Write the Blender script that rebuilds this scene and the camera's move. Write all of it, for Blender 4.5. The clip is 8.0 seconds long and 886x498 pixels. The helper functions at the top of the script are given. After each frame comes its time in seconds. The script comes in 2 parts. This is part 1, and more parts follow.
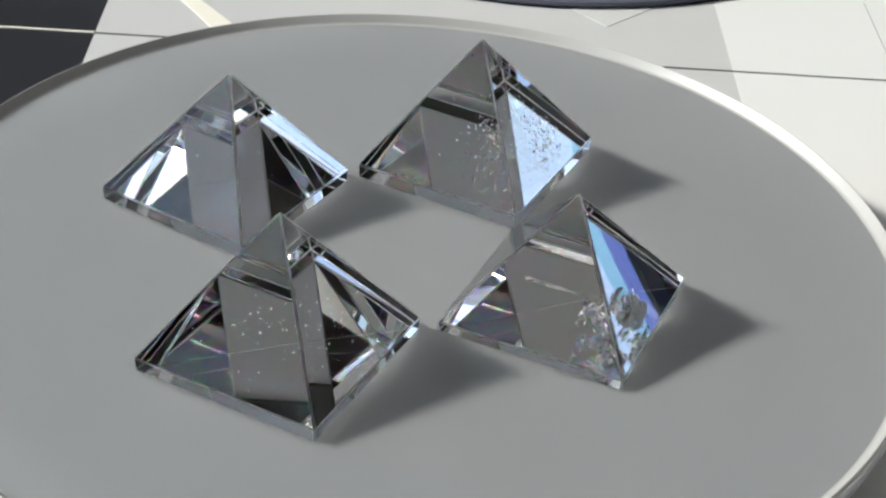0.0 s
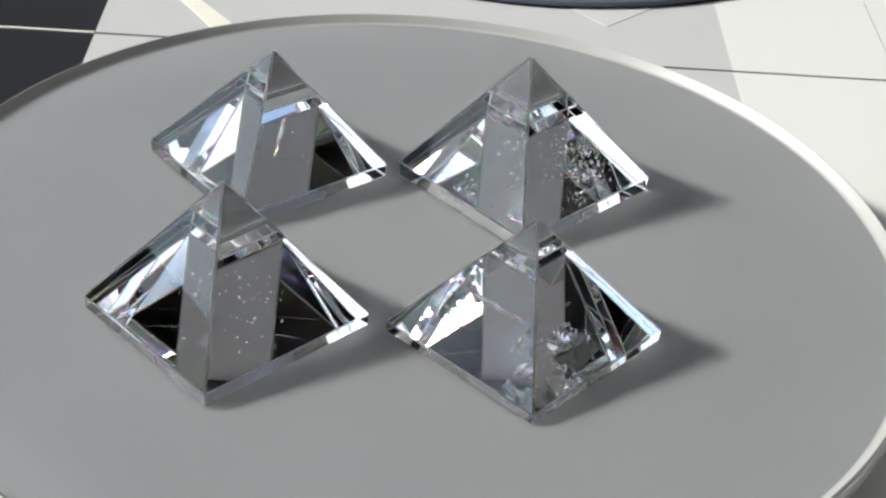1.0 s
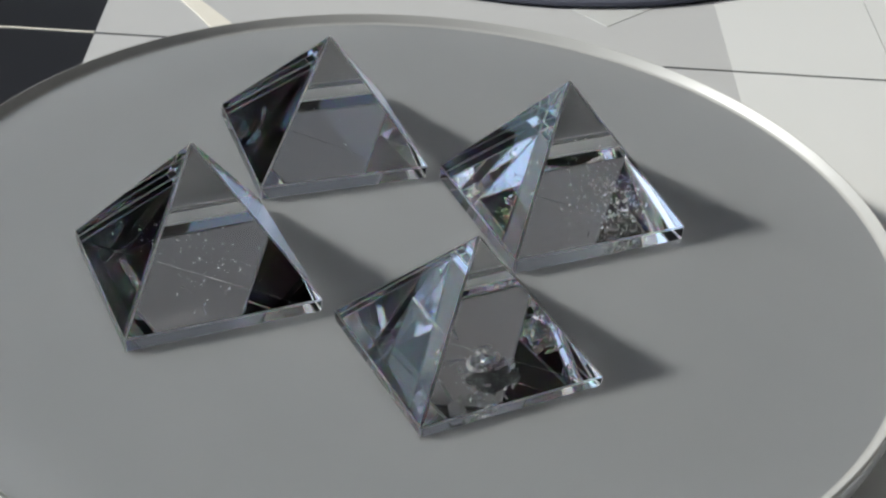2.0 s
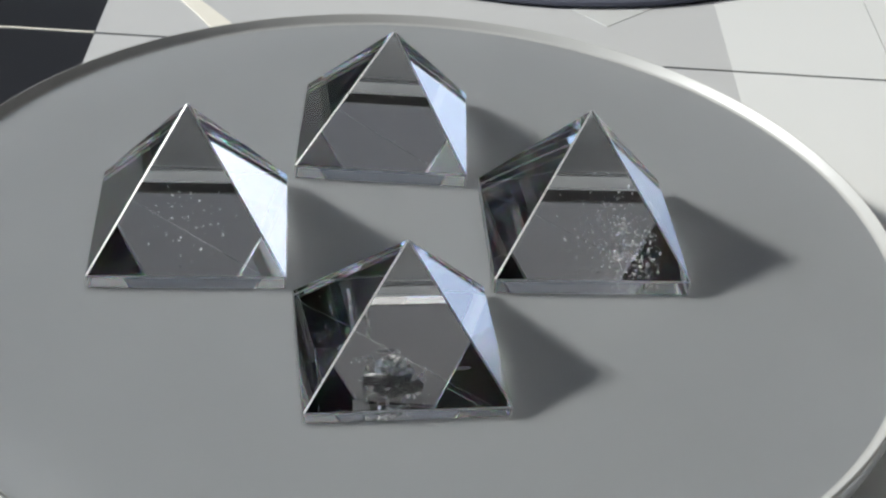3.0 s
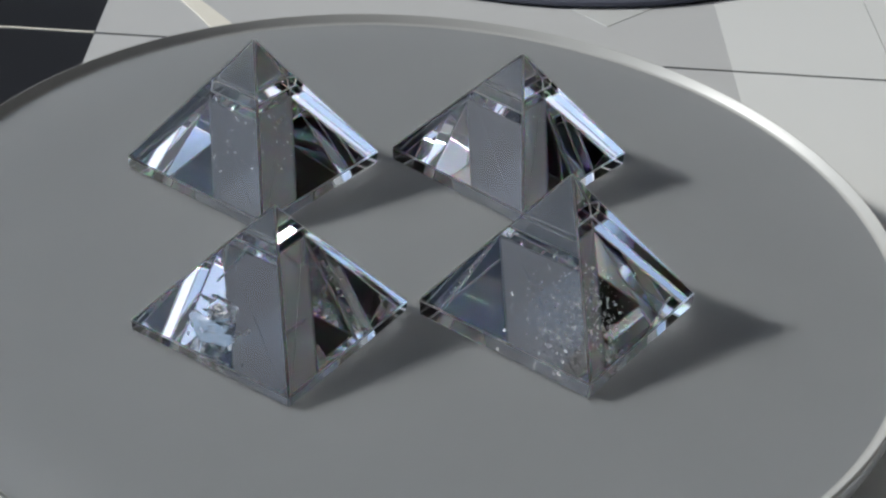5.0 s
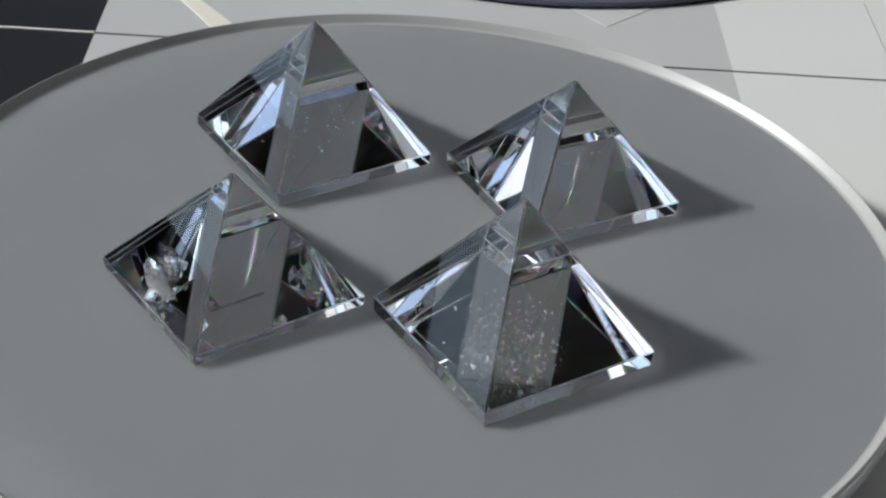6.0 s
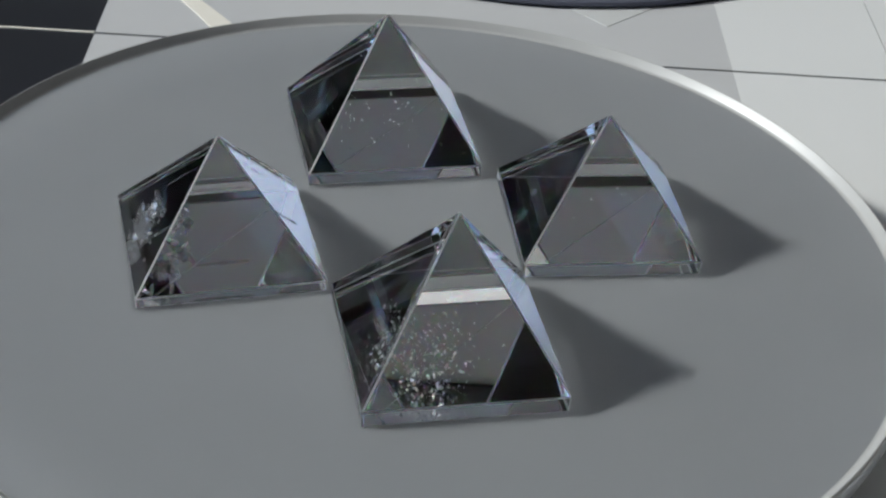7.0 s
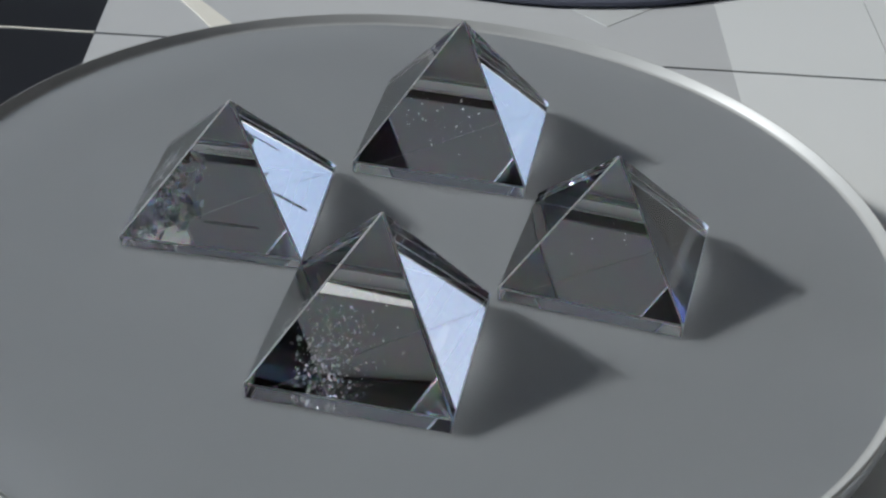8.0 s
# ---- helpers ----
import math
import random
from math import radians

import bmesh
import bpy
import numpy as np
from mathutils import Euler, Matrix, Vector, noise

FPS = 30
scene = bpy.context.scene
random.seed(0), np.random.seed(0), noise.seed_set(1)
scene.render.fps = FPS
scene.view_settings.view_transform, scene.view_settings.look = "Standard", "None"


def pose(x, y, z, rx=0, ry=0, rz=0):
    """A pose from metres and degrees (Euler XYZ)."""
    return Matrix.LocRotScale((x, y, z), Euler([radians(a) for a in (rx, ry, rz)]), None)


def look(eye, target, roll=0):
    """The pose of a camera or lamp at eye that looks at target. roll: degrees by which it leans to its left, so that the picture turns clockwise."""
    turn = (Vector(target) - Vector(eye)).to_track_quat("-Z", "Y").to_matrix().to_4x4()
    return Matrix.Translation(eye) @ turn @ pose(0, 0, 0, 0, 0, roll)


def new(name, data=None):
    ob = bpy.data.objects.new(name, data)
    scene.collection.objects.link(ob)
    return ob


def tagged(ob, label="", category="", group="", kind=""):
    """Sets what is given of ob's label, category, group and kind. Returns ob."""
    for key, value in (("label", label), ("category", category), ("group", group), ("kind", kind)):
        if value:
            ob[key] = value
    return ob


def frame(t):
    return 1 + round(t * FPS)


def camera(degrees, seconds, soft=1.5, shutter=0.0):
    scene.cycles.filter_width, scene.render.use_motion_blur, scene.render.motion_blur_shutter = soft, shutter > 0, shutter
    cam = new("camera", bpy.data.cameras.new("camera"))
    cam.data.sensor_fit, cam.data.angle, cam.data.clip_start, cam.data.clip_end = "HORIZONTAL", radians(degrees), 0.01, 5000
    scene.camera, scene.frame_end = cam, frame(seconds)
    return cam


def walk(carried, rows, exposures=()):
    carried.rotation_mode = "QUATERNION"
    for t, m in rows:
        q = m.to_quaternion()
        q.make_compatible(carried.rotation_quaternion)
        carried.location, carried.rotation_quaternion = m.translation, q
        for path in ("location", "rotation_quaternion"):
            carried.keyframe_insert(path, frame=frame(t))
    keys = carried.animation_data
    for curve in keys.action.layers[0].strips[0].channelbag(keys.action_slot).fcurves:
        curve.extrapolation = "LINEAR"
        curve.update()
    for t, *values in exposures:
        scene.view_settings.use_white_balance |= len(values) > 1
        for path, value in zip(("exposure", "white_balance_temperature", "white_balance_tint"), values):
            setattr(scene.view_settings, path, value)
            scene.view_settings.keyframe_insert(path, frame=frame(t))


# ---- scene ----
cam = camera(29.99, 8.0, soft=2.5)
EYE, AIM, ROLL = (0.0, -0.18579, 0.12579), (0.00479, -0.02044, 0.01338), 4.23
walk(cam, [(0, look(EYE, AIM, ROLL)), (8.0, look(EYE, AIM, ROLL))],
     [(0, 1.19, 6400, 5), (0.5, 1.21, 6400, 5), (1.0, 1.23, 6400, 5), (1.5, 0.85, 6350, 5), (1.7, 0.83, 6350, 5), (2.8, 0.99, 6250, 5), (3.0, 0.99, 6250, 5),
      (3.5, 0.83, 6200, 5), (4.0, 0.51, 6150, 5), (4.5, 0.51, 6150, 6), (5.8, 0.66, 6150, 5), (6.5, 0.66, 6150, 5), (7.0, 0.60, 6050, 5), (7.5, 0.54, 6010, 5), (8.0, 0.44, 5960, 5)])

# ---- light: low sun from one side, clear sky ----
SUN_EL, SUN_AZ = 33.6, 176.9        # azimuth counted from +x towards +y
world = bpy.data.worlds.new("daylight")
scene.world = world
world.use_nodes = True
nt = world.node_tree
nt.nodes.clear()
sky = nt.nodes.new("ShaderNodeTexSky")
sky.sky_type, sky.sun_disc = "NISHITA", False
sky.dust_density, sky.ozone_density = 0.4, 0.8
sky.sun_elevation, sky.sun_rotation = radians(SUN_EL), radians(90 - SUN_AZ)
bg = nt.nodes.new("ShaderNodeBackground")
bg.inputs["Strength"].default_value = 0.10
wo = nt.nodes.new("ShaderNodeOutputWorld")
nt.links.new(sky.outputs[0], bg.inputs[0])
nt.links.new(bg.outputs[0], wo.inputs[0])

sun = new("sun", bpy.data.lights.new("sun", "SUN"))
sun.data.energy, sun.data.angle, sun.data.color = 2.4, radians(4.4), (1.0, 0.95, 0.88)
ce, se = math.cos(radians(SUN_EL)), math.sin(radians(SUN_EL))
ca, sa = math.cos(radians(SUN_AZ)), math.sin(radians(SUN_AZ))
sun.matrix_world = look((ce * ca, ce * sa, se), (0, 0, 0))
# light passes many times between the faces of a crystal
scene.cycles.max_bounces, scene.cycles.glossy_bounces, scene.cycles.transmission_bounces = 28, 24, 24


# ---- materials ----
def material(name):
    m = bpy.data.materials.new(name)
    m.use_nodes = True
    return m, m.node_tree, m.node_tree.nodes["Principled BSDF"]


def grain(tree, bsdf, scale, low, high, bump=0.0, detail=6.0, rough=None, fine=None):
    """Two scales of noise: tone between low and high, roughness and a fine relief."""
    co = tree.nodes.new("ShaderNodeTexCoord")
    n = tree.nodes.new("ShaderNodeTexNoise")
    n.inputs["Scale"].default_value, n.inputs["Detail"].default_value = scale, detail
    tree.links.new(co.outputs["Object"], n.inputs["Vector"])
    r = tree.nodes.new("ShaderNodeValToRGB")
    r.color_ramp.elements[0].position, r.color_ramp.elements[1].position = 0.1, 0.9
    r.color_ramp.elements[0].color, r.color_ramp.elements[1].color = (*low, 1), (*high, 1)
    tree.links.new(n.outputs["Fac"], r.inputs["Fac"])
    tree.links.new(r.outputs["Color"], bsdf.inputs["Base Color"])
    if rough:
        m = tree.nodes.new("ShaderNodeMapRange")
        m.inputs["To Min"].default_value, m.inputs["To Max"].default_value = rough
        tree.links.new(n.outputs["Fac"], m.inputs["Value"])
        tree.links.new(m.outputs["Result"], bsdf.inputs["Roughness"])
    if bump:
        f = tree.nodes.new("ShaderNodeTexNoise")
        f.inputs["Scale"].default_value = fine or scale * 20
        tree.links.new(co.outputs["Object"], f.inputs["Vector"])
        b = tree.nodes.new("ShaderNodeBump")
        b.inputs["Strength"].default_value, b.inputs["Distance"].default_value = bump, 0.0001
        tree.links.new(f.outputs["Fac"], b.inputs["Height"])
        tree.links.new(b.outputs["Normal"], bsdf.inputs["Normal"])


def plain(name, low, high, scale, rough, bump=0.0, fine=None, metal=0.0):
    m, tree, b = material(name)
    b.inputs["Metallic"].default_value = metal
    grain(tree, b, scale, low, high, bump, rough=rough, fine=fine)
    return m


def quartz(name, rough):
    """Clear rock crystal, polished or ground."""
    m = bpy.data.materials.new(name)
    m.use_nodes = True
    tree = m.node_tree
    tree.nodes.clear()
    out = tree.nodes.new("ShaderNodeOutputMaterial")
    g = tree.nodes.new("ShaderNodeBsdfGlass")
    g.inputs["Color"].default_value = (0.985, 0.985, 0.99, 1)
    g.inputs["Roughness"].default_value = rough
    g.inputs["IOR"].default_value = 1.547
    tree.links.new(g.outputs[0], out.inputs["Surface"])
    return m


def prism():
    """Clear rock crystal that bends blue light more than red."""
    m = bpy.data.materials.new("prismatic_quartz")
    m.use_nodes = True
    tree = m.node_tree
    tree.nodes.clear()
    last = None
    for colour, index in (((0.50, 0.245, 0.245, 1), 1.538), ((0.245, 0.50, 0.245, 1), 1.547), ((0.245, 0.245, 0.50, 1), 1.557)):
        g = tree.nodes.new("ShaderNodeBsdfGlass")
        g.inputs["Color"].default_value = colour
        g.inputs["Roughness"].default_value = 0.0
        g.inputs["IOR"].default_value = index
        if last:
            both = tree.nodes.new("ShaderNodeAddShader")
            tree.links.new(last.outputs[0], both.inputs[0])
            tree.links.new(g.outputs[0], both.inputs[1])
            g = both
        last = g
    tree.links.new(last.outputs[0], tree.nodes.new("ShaderNodeOutputMaterial").inputs["Surface"])
    return m


PRISM = prism()
QUARTZ = quartz("clear_quartz", 0.0)
ARRIS = quartz("ground_edge", 0.32)
FLAKE = plain("fracture_flake", (0.90, 0.90, 0.90), (0.98, 0.98, 0.98), 900, (0.22, 0.45), metal=0.6)
CRACK = plain("fracture_plane", (0.75, 0.76, 0.78), (0.95, 0.95, 0.95), 900, (0.05, 0.3), metal=0.93)
FROST = plain("frosted_plate", (0.262, 0.270, 0.279), (0.286, 0.294, 0.303), 45, (0.35, 0.41), 0.03, 7000)
frost = FROST.node_tree.nodes["Principled BSDF"]
frost.inputs["Specular IOR Level"].default_value = 0.7
frost.inputs["Subsurface Weight"].default_value = 1.0
frost.inputs["Subsurface Radius"].default_value = (1.0, 1.0, 1.0)
frost.inputs["Subsurface Scale"].default_value = 0.010
LIP = plain("satin_lip", (0.375, 0.372, 0.365), (0.405, 0.402, 0.395), 60, (0.38, 0.46))
LIP.node_tree.nodes["Principled BSDF"].inputs["Specular IOR Level"].default_value = 1.0
DRUM = plain("white_plastic", (0.74, 0.74, 0.74), (0.80, 0.80, 0.79), 60, (0.4, 0.5), 0.1, 4000)
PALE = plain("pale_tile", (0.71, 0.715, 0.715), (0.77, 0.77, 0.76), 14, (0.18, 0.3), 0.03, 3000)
# the pale tile again, its colour darkened to stand for shade on it
SHADED = plain("shaded_tile", (0.51, 0.51, 0.52), (0.57, 0.57, 0.57), 14, (0.18, 0.3), 0.03, 3000)
DARK = plain("dark_tile", (0.012, 0.013, 0.017), (0.018, 0.019, 0.024), 20, (0.4, 0.5), 0.05, 3000)
JOINT = plain("joint", (0.45, 0.44, 0.42), (0.55, 0.54, 0.52), 200, (0.5, 0.7), 0.2, 5000)
SOIL = plain("soil", (0.10, 0.10, 0.08), (0.16, 0.15, 0.12), 0.5, (0.8, 0.95))
WOOD = plain("floor_wood", (0.20, 0.15, 0.11), (0.28, 0.21, 0.15), 6, (0.4, 0.6))
PLASTER = plain("plaster", (0.74, 0.715, 0.76), (0.80, 0.775, 0.81), 8, (0.8, 0.9), 0.2, 300)
# room darkness put into the colour, so that crystal facets turn black
GLOOM = plain("room_gloom", (0.025, 0.024, 0.022), (0.035, 0.033, 0.03), 5, (0.7, 0.9), 0.2, 300)
STRIP = plain("pale_strip", (0.78, 0.74, 0.66), (0.86, 0.82, 0.74), 300, (0.35, 0.5), 0.1, 4000)
CARD = plain("card", (0.53, 0.54, 0.54), (0.58, 0.58, 0.57), 40, (0.5, 0.6), 0.05, 3000)
# translucent white for the panel added as overhead fill
FILL_PANE = bpy.data.materials.new("translucent_panel")
FILL_PANE.use_nodes = True
FILL_PANE.node_tree.nodes.clear()
pane = FILL_PANE.node_tree.nodes.new("ShaderNodeBsdfTranslucent")
pane.inputs["Color"].default_value = (0.98, 0.92, 0.84, 1)
FILL_PANE.node_tree.links.new(pane.outputs[0], FILL_PANE.node_tree.nodes.new("ShaderNodeOutputMaterial").inputs["Surface"])
NAVY = plain("dark_blue", (0.085, 0.090, 0.125), (0.11, 0.115, 0.155), 40, (0.4, 0.55), 0.05, 3000)


# ---- building helpers ----
def part(name, bm, mat, parent, label=""):
    me = bpy.data.meshes.new(name)
    bmesh.ops.recalc_face_normals(bm, faces=bm.faces)
    bm.to_mesh(me)
    bm.free()
    me.materials.append(mat)
    ob = new(name, me)
    ob.parent = parent
    if label:
        ob["label"] = label
    return ob


def turned(profile, steps=256):
    """A solid of revolution from (radius, height) pairs."""
    bm = bmesh.new()
    rings = []
    for r, z in profile:
        if r < 1e-7:
            rings.append([bm.verts.new((0, 0, z))])
        else:
            rings.append([bm.verts.new((r * math.cos(i * math.tau / steps), r * math.sin(i * math.tau / steps), z)) for i in range(steps)])
    for a, b in zip(rings, rings[1:]):
        for i in range(steps):
            j = (i + 1) % steps
            if len(a) == 1 and len(b) > 1:
                bm.faces.new((a[0], b[i], b[j]))
            elif len(b) == 1 and len(a) > 1:
                bm.faces.new((a[i], b[0], a[j]))
            elif len(a) > 1:
                bm.faces.new((a[i], b[i], b[j], a[j]))
    bm.normal_update()
    for f in bm.faces:
        f.smooth = True
    for e in bm.edges:
        e.smooth = e.calc_face_angle(0) < radians(25)
    return bm


def box(x0, x1, y0, y1, z0, z1, bevel=0.0):
    bm = bmesh.new()
    bmesh.ops.create_cube(bm, size=1)
    for v in bm.verts:
        v.co = Vector(((x0 + x1) / 2 + v.co.x * (x1 - x0), (y0 + y1) / 2 + v.co.y * (y1 - y0), (z0 + z1) / 2 + v.co.z * (z1 - z0)))
    if bevel:
        bmesh.ops.bevel(bm, geom=bm.edges, offset=bevel, segments=2, affect="EDGES", profile=0.5)
    return bm


# ---- the tiled top on which the turntable stands ----
GROUND = -0.0167
EDGE_DARK, EDGE_SHADE, EDGE_FAR, JOINT_Y, GAP = -0.0591, 0.0593, 0.0906, 0.0881, 0.0007
FLOOR = GROUND - 0.75
WINDOW_X, BACK_Y, BAY_X, DEEP_Y, FRONT_Y, FAR_X, CEIL = -0.46, 0.64, 0.30, 3.5, -3.2, 4.2, FLOOR + 2.6


def slabs(*boxes):
    """Several boxes in one mesh."""
    bm = bmesh.new()
    for b in boxes:
        piece = box(*b)
        me = bpy.data.meshes.new("slab")
        piece.to_mesh(me)
        piece.free()
        bm.from_mesh(me)
        bpy.data.meshes.remove(me)
    return bm


def room():
    """Unseen deep dim room, added to shape the light; wide window towards the sun."""
    x0, x1 = WINDOW_X - 0.02, WINDOW_X
    tagged(part("ground", box(-600, 600, -600, 600, FLOOR - 0.3, FLOOR - 0.12), SOIL, None), "open ground outside the window, reaching to the horizon", "ground", kind="structure")
    tagged(part("floor", box(x1, FAR_X, FRONT_Y, DEEP_Y, FLOOR - 0.1, FLOOR), WOOD, None), "brown wooden floor of the room", "floor", kind="structure")
    u0, u1, v0, v1 = x1 + 0.02, 0.95, -0.95, BACK_Y - 0.02
    tagged(part("ceiling", slabs((x0, u0, FRONT_Y - 0.1, DEEP_Y + 0.1, CEIL, CEIL + 0.1), (u1, FAR_X + 0.1, FRONT_Y - 0.1, DEEP_Y + 0.1, CEIL, CEIL + 0.1), (u0, u1, FRONT_Y - 0.1, v0, CEIL, CEIL + 0.1), (u0, u1, v1, DEEP_Y + 0.1, CEIL, CEIL + 0.1)), GLOOM, None), "unseen dark ceiling, opened for the added fill panel", "ceiling", kind="structure")
    # unseen panel, added so that sunlight through it fills the shadows
    tagged(part("rooflight", box(u0 - 0.02, u1 + 0.02, v0 - 0.02, v1 + 0.02, CEIL + 0.102, CEIL + 0.104), FILL_PANE, None), "white translucent fill panel, added unseen overhead", "rooflight", kind="structure")
    tagged(part("wall_north", slabs((x1, BAY_X, BACK_Y, BACK_Y + 0.1, FLOOR, 0.555), (BAY_X - 0.1, BAY_X, BACK_Y + 0.1, DEEP_Y, FLOOR, 0.555)), PLASTER, None), "unseen pale plastered lower wall, added as the grey in the crystals", "wall", kind="structure")
    # upper stretch added dark to put black bands into the crystals
    tagged(part("wall_north_upper", slabs((x1, BAY_X, BACK_Y - 0.003, BACK_Y + 0.1, 0.555, CEIL), (BAY_X - 0.1, BAY_X + 0.003, BACK_Y + 0.1, DEEP_Y, 0.555, CEIL)), GLOOM, None), "unseen upper wall, added dark for black bands in the crystals", "wall", kind="structure")
    tagged(part("wall_far", box(BAY_X, FAR_X, DEEP_Y, DEEP_Y + 0.1, FLOOR, CEIL), GLOOM, None), "unseen plain dark wall, added to darken the crystals", "wall", kind="structure")
    tagged(part("wall_south", box(x1, FAR_X, FRONT_Y - 0.1, FRONT_Y, FLOOR, CEIL), GLOOM, None), "unseen plain dark wall, added to darken the crystals", "wall", kind="structure")
    tagged(part("wall_east", box(FAR_X, FAR_X + 0.1, FRONT_Y, DEEP_Y, FLOOR, CEIL), GLOOM, None), "unseen plain dark wall, added to darken the crystals", "wall", kind="structure")
    # jambs, sill and head set by which crystal facets must catch sky
    y0, y1, z0, z1 = -0.30, 0.330, GROUND + 0.125, 0.66
    tagged(part("wall_west", slabs((x0, x1, FRONT_Y, y0, FLOOR, CEIL), (x0, x1, y1, BACK_Y, FLOOR, CEIL), (x0, x1, y0, y1, FLOOR, z0), (x0, x1, y0, y1, z1, CEIL)), GLOOM, None), "unseen dark wall with a wide window opening, added to shape the light", "wall", kind="structure")
    tagged(part("counter", box(-0.45, 0.50, -0.5, 0.6, FLOOR, GROUND - 0.0021), JOINT, None), "plain counter under the tiled top", "counter", kind="structure")


room()
tiled = tagged(new("tabletop"), "glossy pale tiled top with a painted shaded stretch and a dark stretch", "tabletop", kind="structure")
# tone step between the middle and right tiles is a painted shadow edge
for x0, x1, mat in ((-0.45, EDGE_DARK, DARK), (EDGE_DARK, EDGE_SHADE, SHADED), (EDGE_SHADE, EDGE_FAR, PALE), (EDGE_FAR, 0.50, PALE)):
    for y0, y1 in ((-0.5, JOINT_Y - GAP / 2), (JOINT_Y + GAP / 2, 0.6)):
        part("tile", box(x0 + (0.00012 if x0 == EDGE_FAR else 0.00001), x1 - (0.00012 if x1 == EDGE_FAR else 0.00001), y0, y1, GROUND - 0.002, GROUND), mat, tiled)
# raised pale strip paints in the joint edge's catch of sun
part("joint_glint", box(-0.45, EDGE_DARK - 0.0001, JOINT_Y - GAP * 0.42, JOINT_Y + GAP * 0.42, GROUND - 0.002, GROUND + 0.0002, 0.0001), STRIP, tiled, "raised pale strip standing in for the sunlit joint edge")

# a curved pale strip that paints in a streak of light on the top
bm = bmesh.new()
rows = []
for k in range(13):
    u = k / 12
    x, y, half = -0.0525 + 0.0175 * u, 0.1140 - 0.0175 * u - 0.0050 * u * u, 0.0010 + 0.0012 * u
    way_x, way_y = 0.0175, -0.0175 - 0.0100 * u
    size = math.hypot(way_x, way_y)
    side = Vector((-way_y / size * half, way_x / size * half, 0))
    rows.append([bm.verts.new(Vector((x, y, GROUND + z)) + side * w) for w, z in ((-1, 0.00001), (-1, 0.0002), (1, 0.0002), (1, 0.00001))])
for a, b in zip(rows, rows[1:]):
    for k in range(3):
        bm.faces.new((a[k], b[k], b[k + 1], a[k + 1]))
bm.faces.new(rows[0])
bm.faces.new(list(reversed(rows[-1])))
part("light_streak", bm, STRIP, tiled, "curved cream strip standing in for a streak of light")


# ---- turntable ----
HUB_X, HUB_Y = 0.0001, -0.0012


def arc(cx, cz, r, start, end, steps):
    """Points on an arc in the profile; angles count from the outward side, upwards."""
    return [(cx + r * math.cos(radians(start + (end - start) * k / steps)), cz + r * math.sin(radians(start + (end - start) * k / steps))) for k in range(steps + 1)]


def turntable():
    table = tagged(new("turntable"), "round turntable with a frosted grey plate and a low upturned lip", "turntable")
    table.location = (HUB_X, HUB_Y, GROUND)
    h = -0.0032 - GROUND
    part("base", turned([(0, 0), (0.058, 0), (0.06, 0.001), (0.06, h - 0.001), (0.059, h), (0, h)]), DRUM, table)
    # the flat, a tight fillet, a slanted inner wall, a narrow crest and the upright outer edge
    fillet = arc(0.0662, 0.0010, 0.0010, -90, -39, 8)
    crest = arc(0.06780, 0.00128, 0.00012, 141, 0, 6)
    plate = part("plate", turned([(0, 0), (0.03, 0), (0.06, 0), (0.0648, 0)] + fillet + crest + [(0.06795, 0.0006), (0.06795, -0.0019), (0.0678, -0.0024), (0.0672, -0.0028), (0, -0.003)]), FROST, table, "frosted translucent grey plate with an upturned lip")
    plate.data.materials.append(LIP)
    for f in plate.data.polygons:
        f.material_index = 1 if f.center.xy.length > 0.0664 and f.center.z > 0.00002 else 0
    plate.location = (0, 0, -GROUND)
    return plate


PLATE = turntable()

tray = tagged(part("round_disc", turned([(0, 0), (0.078, 0), (0.0787, 0.0003), (0.079, 0.0008), (0.0787, 0.0013), (0.078, 0.0016), (0.076, 0.0015), (0, 0.0014)]), NAVY, None), "flat round dark blue disc lying on a card", "tray")
tray.location = (0.0260, 0.1890, GROUND + 0.0001)
card = tagged(part("card", box(-0.03, 0.03, -0.03, 0.03, 0, 0.0001), CARD, None), "thin pale grey square card under the disc", "card")
card.matrix_world = pose(0.0376, 0.1033 + 0.0424, GROUND, 0, 0, 44)


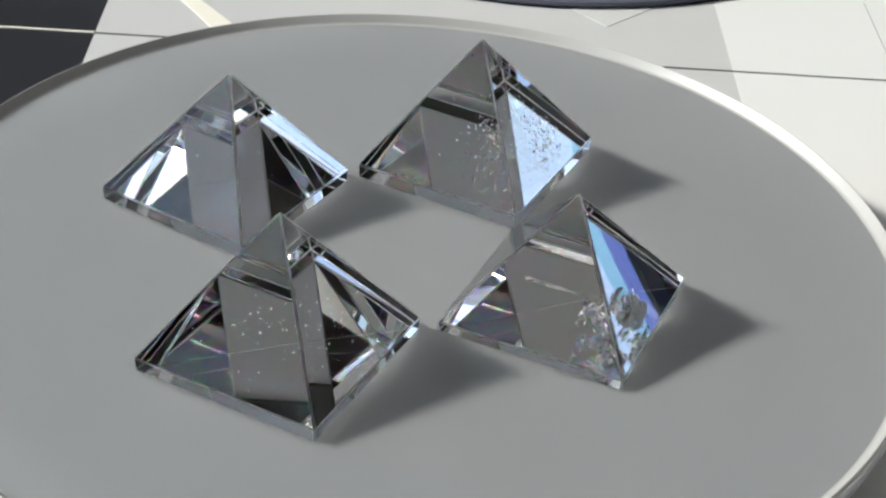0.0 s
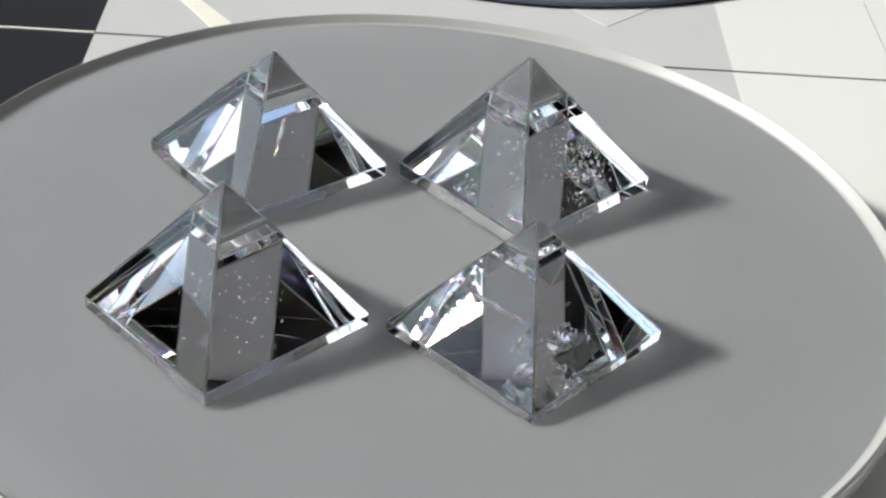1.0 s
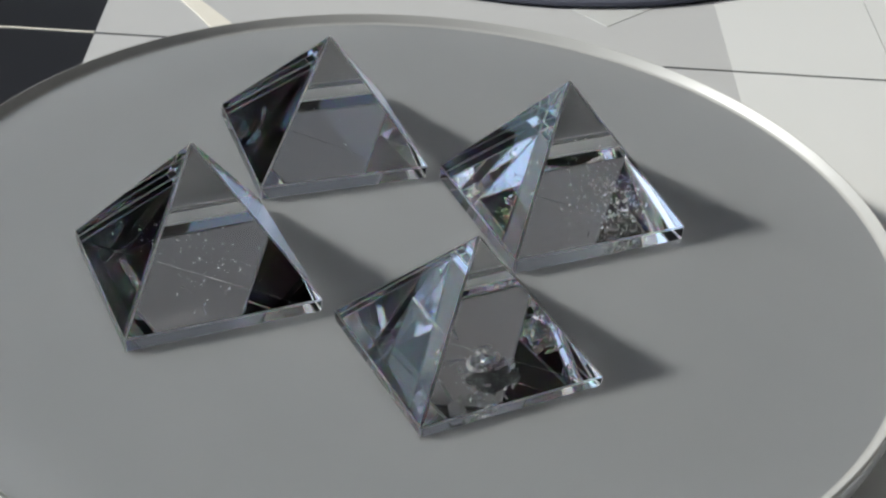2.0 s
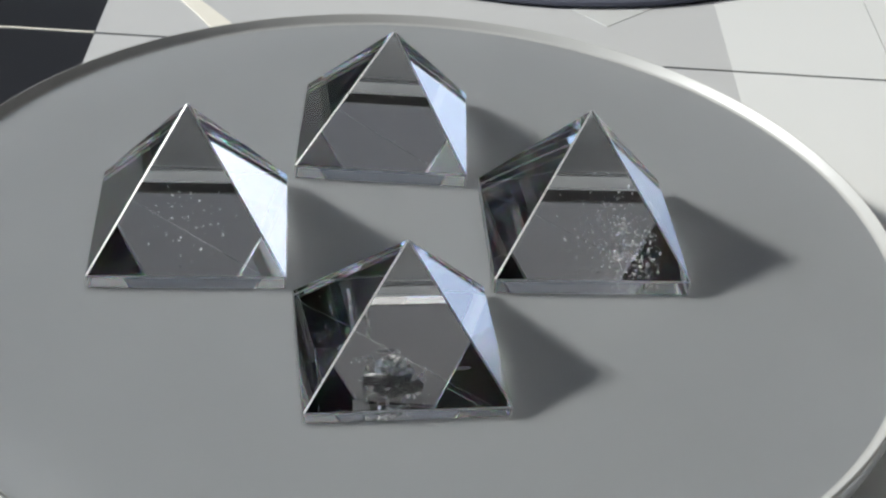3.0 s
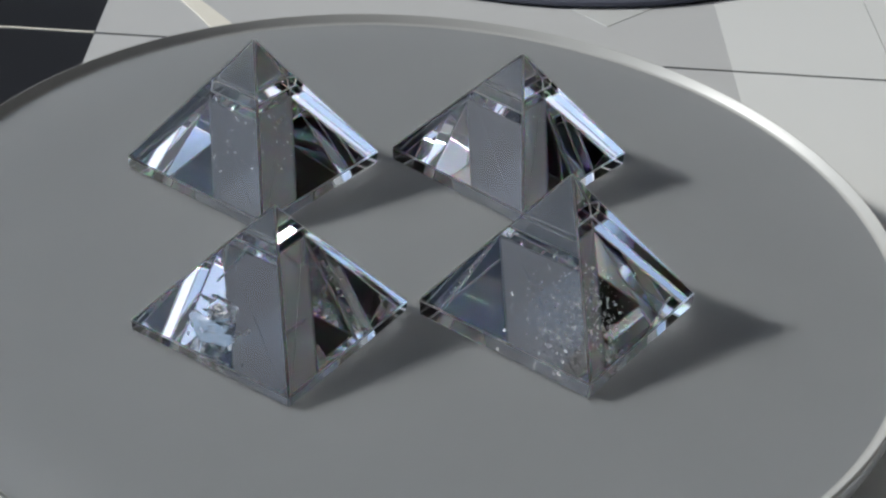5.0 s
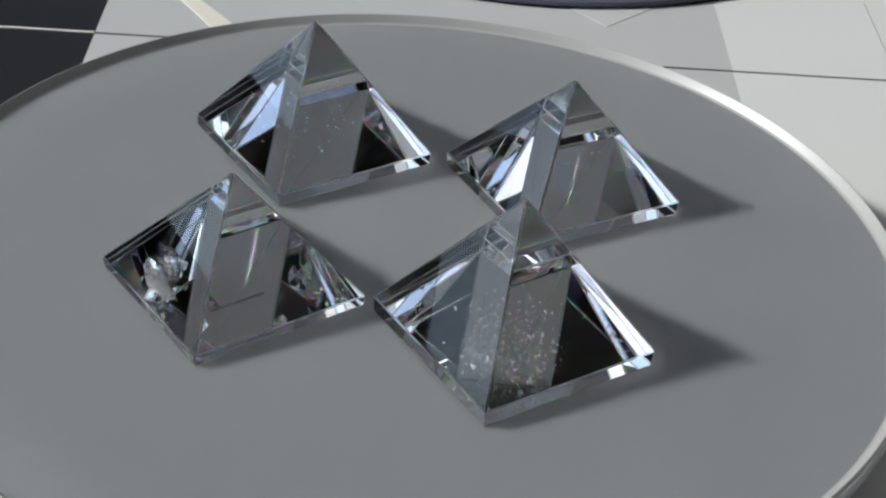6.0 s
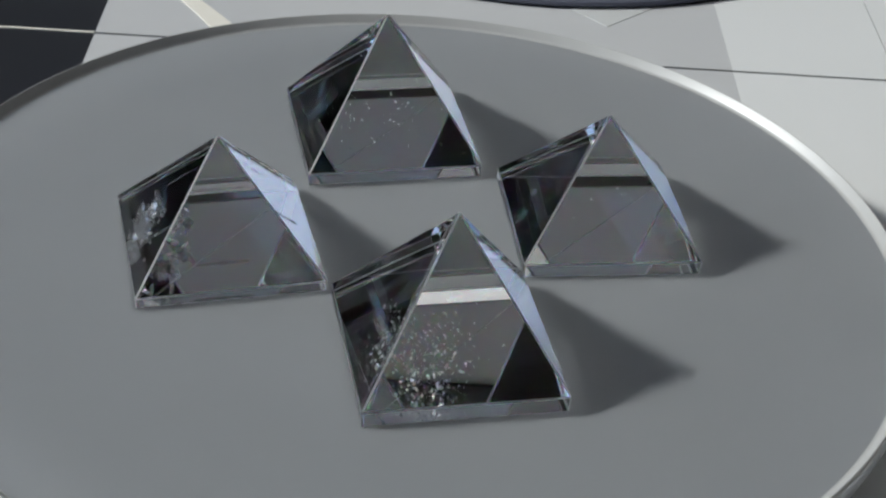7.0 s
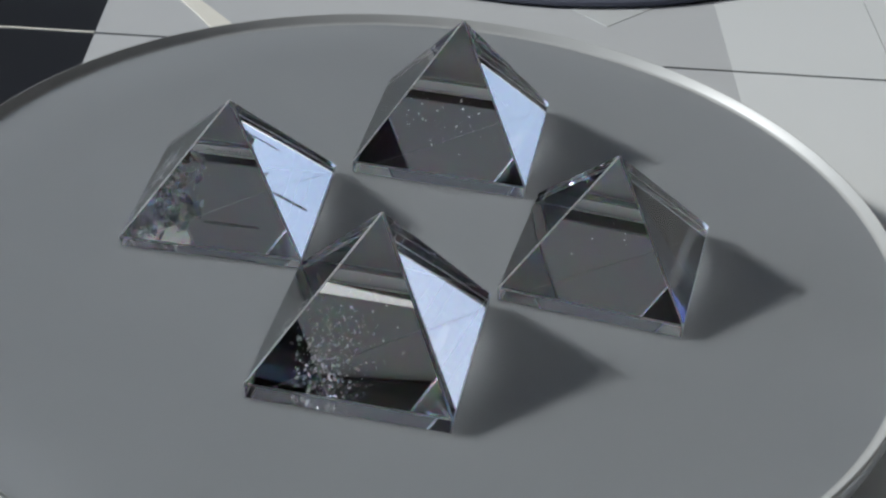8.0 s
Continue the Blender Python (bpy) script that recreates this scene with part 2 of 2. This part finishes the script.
# ---- four crystal pyramids ----
def pyramid(half_a, half_b, height, plinth, ax, ay, label):
    ob = tagged(new("crystal_pyramid"), label, "pyramid", "pyramids on the turntable")
    ob["half"], ob["height"] = (half_a + half_b) * 0.51, height
    bm = bmesh.new()
    ring = []
    u, v = Vector((-1, 1, 0)) / math.sqrt(2), Vector((-1, -1, 0)) / math.sqrt(2)
    for z, k in ((0.0, 0.994), (plinth, 1.0)):
        ring.append([bm.verts.new(u * (half_a * k * i) + v * (half_b * k * j) + Vector((0, 0, z))) for i, j in ((-1, -1), (1, -1), (1, 1), (-1, 1))])
    tip = bm.verts.new((ax, ay, height))
    bm.faces.new(list(reversed(ring[0])))
    for k in range(4):
        j = (k + 1) % 4
        bm.faces.new((ring[0][k], ring[0][j], ring[1][j], ring[1][k]))
        bm.faces.new((ring[1][k], ring[1][j], tip))
    bmesh.ops.recalc_face_normals(bm, faces=bm.faces)
    arris = [e for e in bm.edges if tip in e.verts or abs(e.verts[0].co.z - e.verts[1].co.z) > plinth * 0.9]
    bmesh.ops.bevel(bm, geom=arris, offset=0.00017, segments=1, affect="EDGES", profile=0.5)
    rest = [e for e in bm.edges if abs(e.verts[0].co.z - e.verts[1].co.z) < 0.0002 and e.calc_length() > half_a]
    bmesh.ops.bevel(bm, geom=rest, offset=0.00012, segments=1, affect="EDGES", profile=0.5)
    for f in bm.faces:
        f.material_index = 1 if f.calc_area() < 1.5e-5 else 0
        if f.material_index == 0 and 0.2 < f.normal.z < 0.95 and f.normal.x * f.normal.y > 0:
            f.material_index = 2
    body = part("crystal", bm, QUARTZ, ob)
    body.data.materials.append(ARRIS)
    body.data.materials.append(PRISM)
    return ob


def flakes(ob, count, centre, spread, small, large, rng, flat=0.25):
    """Tiny mirror-like fracture planes inside the crystal."""
    bm = bmesh.new()
    half, height = ob["half"], ob["height"]
    made = 0
    while made < count:
        p = Vector([rng.gauss(c, s) for c, s in zip(centre, spread)])
        room_left = (half - 0.0012) * (1 - p.z / height)
        if p.z < 0.0007 or abs(p.x) + abs(p.y) > room_left * 1.32:
            continue
        r = small + (large - small) * rng.random() ** 3
        turn_to = Euler((rng.uniform(0, 6.28), rng.uniform(0, 6.28), rng.uniform(0, 6.28))).to_matrix()
        n = rng.choice((4, 5, 6))
        ring = []
        for side in (-1, 1):
            ring.append([])
        for k in range(n):
            a = math.tau * (k + rng.uniform(-0.3, 0.3)) / n
            d = r * rng.uniform(0.5, 1.0)
            for side in (0, 1):
                ring[side].append(bm.verts.new(p + turn_to @ Vector((d * math.cos(a), d * flat * 2 * math.sin(a), 0.00001 * (side - 0.5)))))
        bm.faces.new(ring[1])
        bm.faces.new(list(reversed(ring[0])))
        for k in range(n):
            j = (k + 1) % n
            bm.faces.new((ring[0][k], ring[0][j], ring[1][j], ring[1][k]))
        made += 1
    tagged(part("inclusions", bm, FLAKE, ob, "glittering fracture specks inside the crystal"), kind="stuff")


def veil(ob, x, y, z, w, d, rx, ry, rz, rng, name="veil"):
    """A thin wavy fracture plane inside the crystal."""
    bm = bmesh.new()
    m = pose(x, y, z, rx, ry, rz)
    nx, ny = 9, 6
    grid = [[[], []] for _ in range(nx + 1)]
    for i in range(nx + 1):
        for side in (0, 1):
            for j in range(ny + 1):
                u, v = i / nx - 0.5, j / ny - 0.5
                k = 1 - 0.5 * abs(v) * rng.uniform(0.4, 1.4)
                wave = 0.0002 * noise.noise(Vector((u * 5 + x * 900, v * 5, z * 700)))
                p = m @ Vector((u * w * k, v * d, wave + 0.00001 * side))
                p.z = max(p.z, 0.0005)
                reach = ob["half"] * 1.3 * (1 - p.z / ob["height"])
                if abs(p.x) + abs(p.y) > reach:
                    p.xy = p.xy * (reach / (abs(p.x) + abs(p.y)))
                grid[i][side].append(bm.verts.new(p))
    for i in range(nx):
        for j in range(ny):
            for side in (0, 1):
                g = grid
                bm.faces.new((g[i][side][j], g[i + 1][side][j], g[i + 1][side][j + 1], g[i][side][j + 1]))
    for f in bm.faces:
        f.smooth = True
    part(name, bm, CRACK, ob, "silvery fracture plane inside the crystal")


# centre x, y, turn, the two half sides, height, plinth, lean of the tip
SET = [
    (-0.02519, 0.01090, 13.62, 0.01212, 0.01228, 0.01825, 0.00201, 0.00064, 0.00054, "clear quartz pyramid with few specks on the frosted plate"),
    (0.00999, 0.02205, 17.82, 0.01258, 0.01299, 0.02050, 0.00220, -0.00059, 0.00003, "clear quartz pyramid full of glittering fracture specks"),
    (-0.01436, -0.02472, 18.22, 0.01260, 0.01276, 0.02024, 0.00185, -0.00020, 0.00004, "clear quartz pyramid with scattered tiny white specks"),
    (0.02113, -0.01292, 21.19, 0.01230, 0.01236, 0.01747, 0.00150, 0.00034, 0.00028, "clear quartz pyramid with a cracked veil in one corner"),
]
LIFT = 0.00004
PYRAMIDS = [pyramid(*s[3:]) for s in SET]

RNG = random.Random(5)
flakes(PYRAMIDS[0], 16, (0, 0, 0.004), (0.004, 0.004, 0.003), 0.00006, 0.00022, RNG)
flakes(PYRAMIDS[1], 400, (0.0052, 0.0005, 0.0034), (0.0026, 0.0030, 0.0028), 0.00006, 0.0005, RNG)
flakes(PYRAMIDS[1], 150, (0.0072, 0.0018, 0.0016), (0.0016, 0.0022, 0.0008), 0.00009, 0.0007, RNG)
flakes(PYRAMIDS[2], 95, (0.001, -0.002, 0.0035), (0.0045, 0.0045, 0.002), 0.00006, 0.0004, RNG)
flakes(PYRAMIDS[3], 140, (0.0046, -0.0074, 0.0030), (0.0019, 0.0017, 0.0015), 0.00008, 0.0009, RNG)
for _ in range(16):
    veil(PYRAMIDS[3], 0.0044 + RNG.gauss(0, 0.0018), -0.0076 + RNG.gauss(0, 0.0014), RNG.uniform(0.0012, 0.0052), RNG.uniform(0.0018, 0.0056), RNG.uniform(0.0009, 0.0028), RNG.uniform(-50, 70), RNG.uniform(-25, 25), 45 + RNG.uniform(-25, 25), RNG)
veil(PYRAMIDS[3], 0.0030, -0.0060, 0.0058, 0.0030, 0.0016, -25, 5, 50, RNG)
veil(PYRAMIDS[3], -0.0030, -0.0030, 0.0060, 0.0085, 0.0005, 20, 0, -45, RNG)


def turn(t):
    """Degrees that the table has turned by t seconds, clockwise from above."""
    return 19.06 * t + 0.1174 * t * t + 0.0061 * t ** 3


def motions():
    times = [i * 0.25 for i in range(33)]
    walk(PLATE, [(t, pose(0, 0, -GROUND, 0, 0, -turn(t))) for t in times])
    for ob, s in zip(PYRAMIDS, SET):
        rows = []
        for t in times:
            a = -radians(turn(t))
            x, y = s[0] * math.cos(a) - s[1] * math.sin(a), s[0] * math.sin(a) + s[1] * math.cos(a)
            rows.append((t, pose(x, y, LIFT, 0, 0, s[2] - turn(t))))
        walk(ob, rows)


motions()
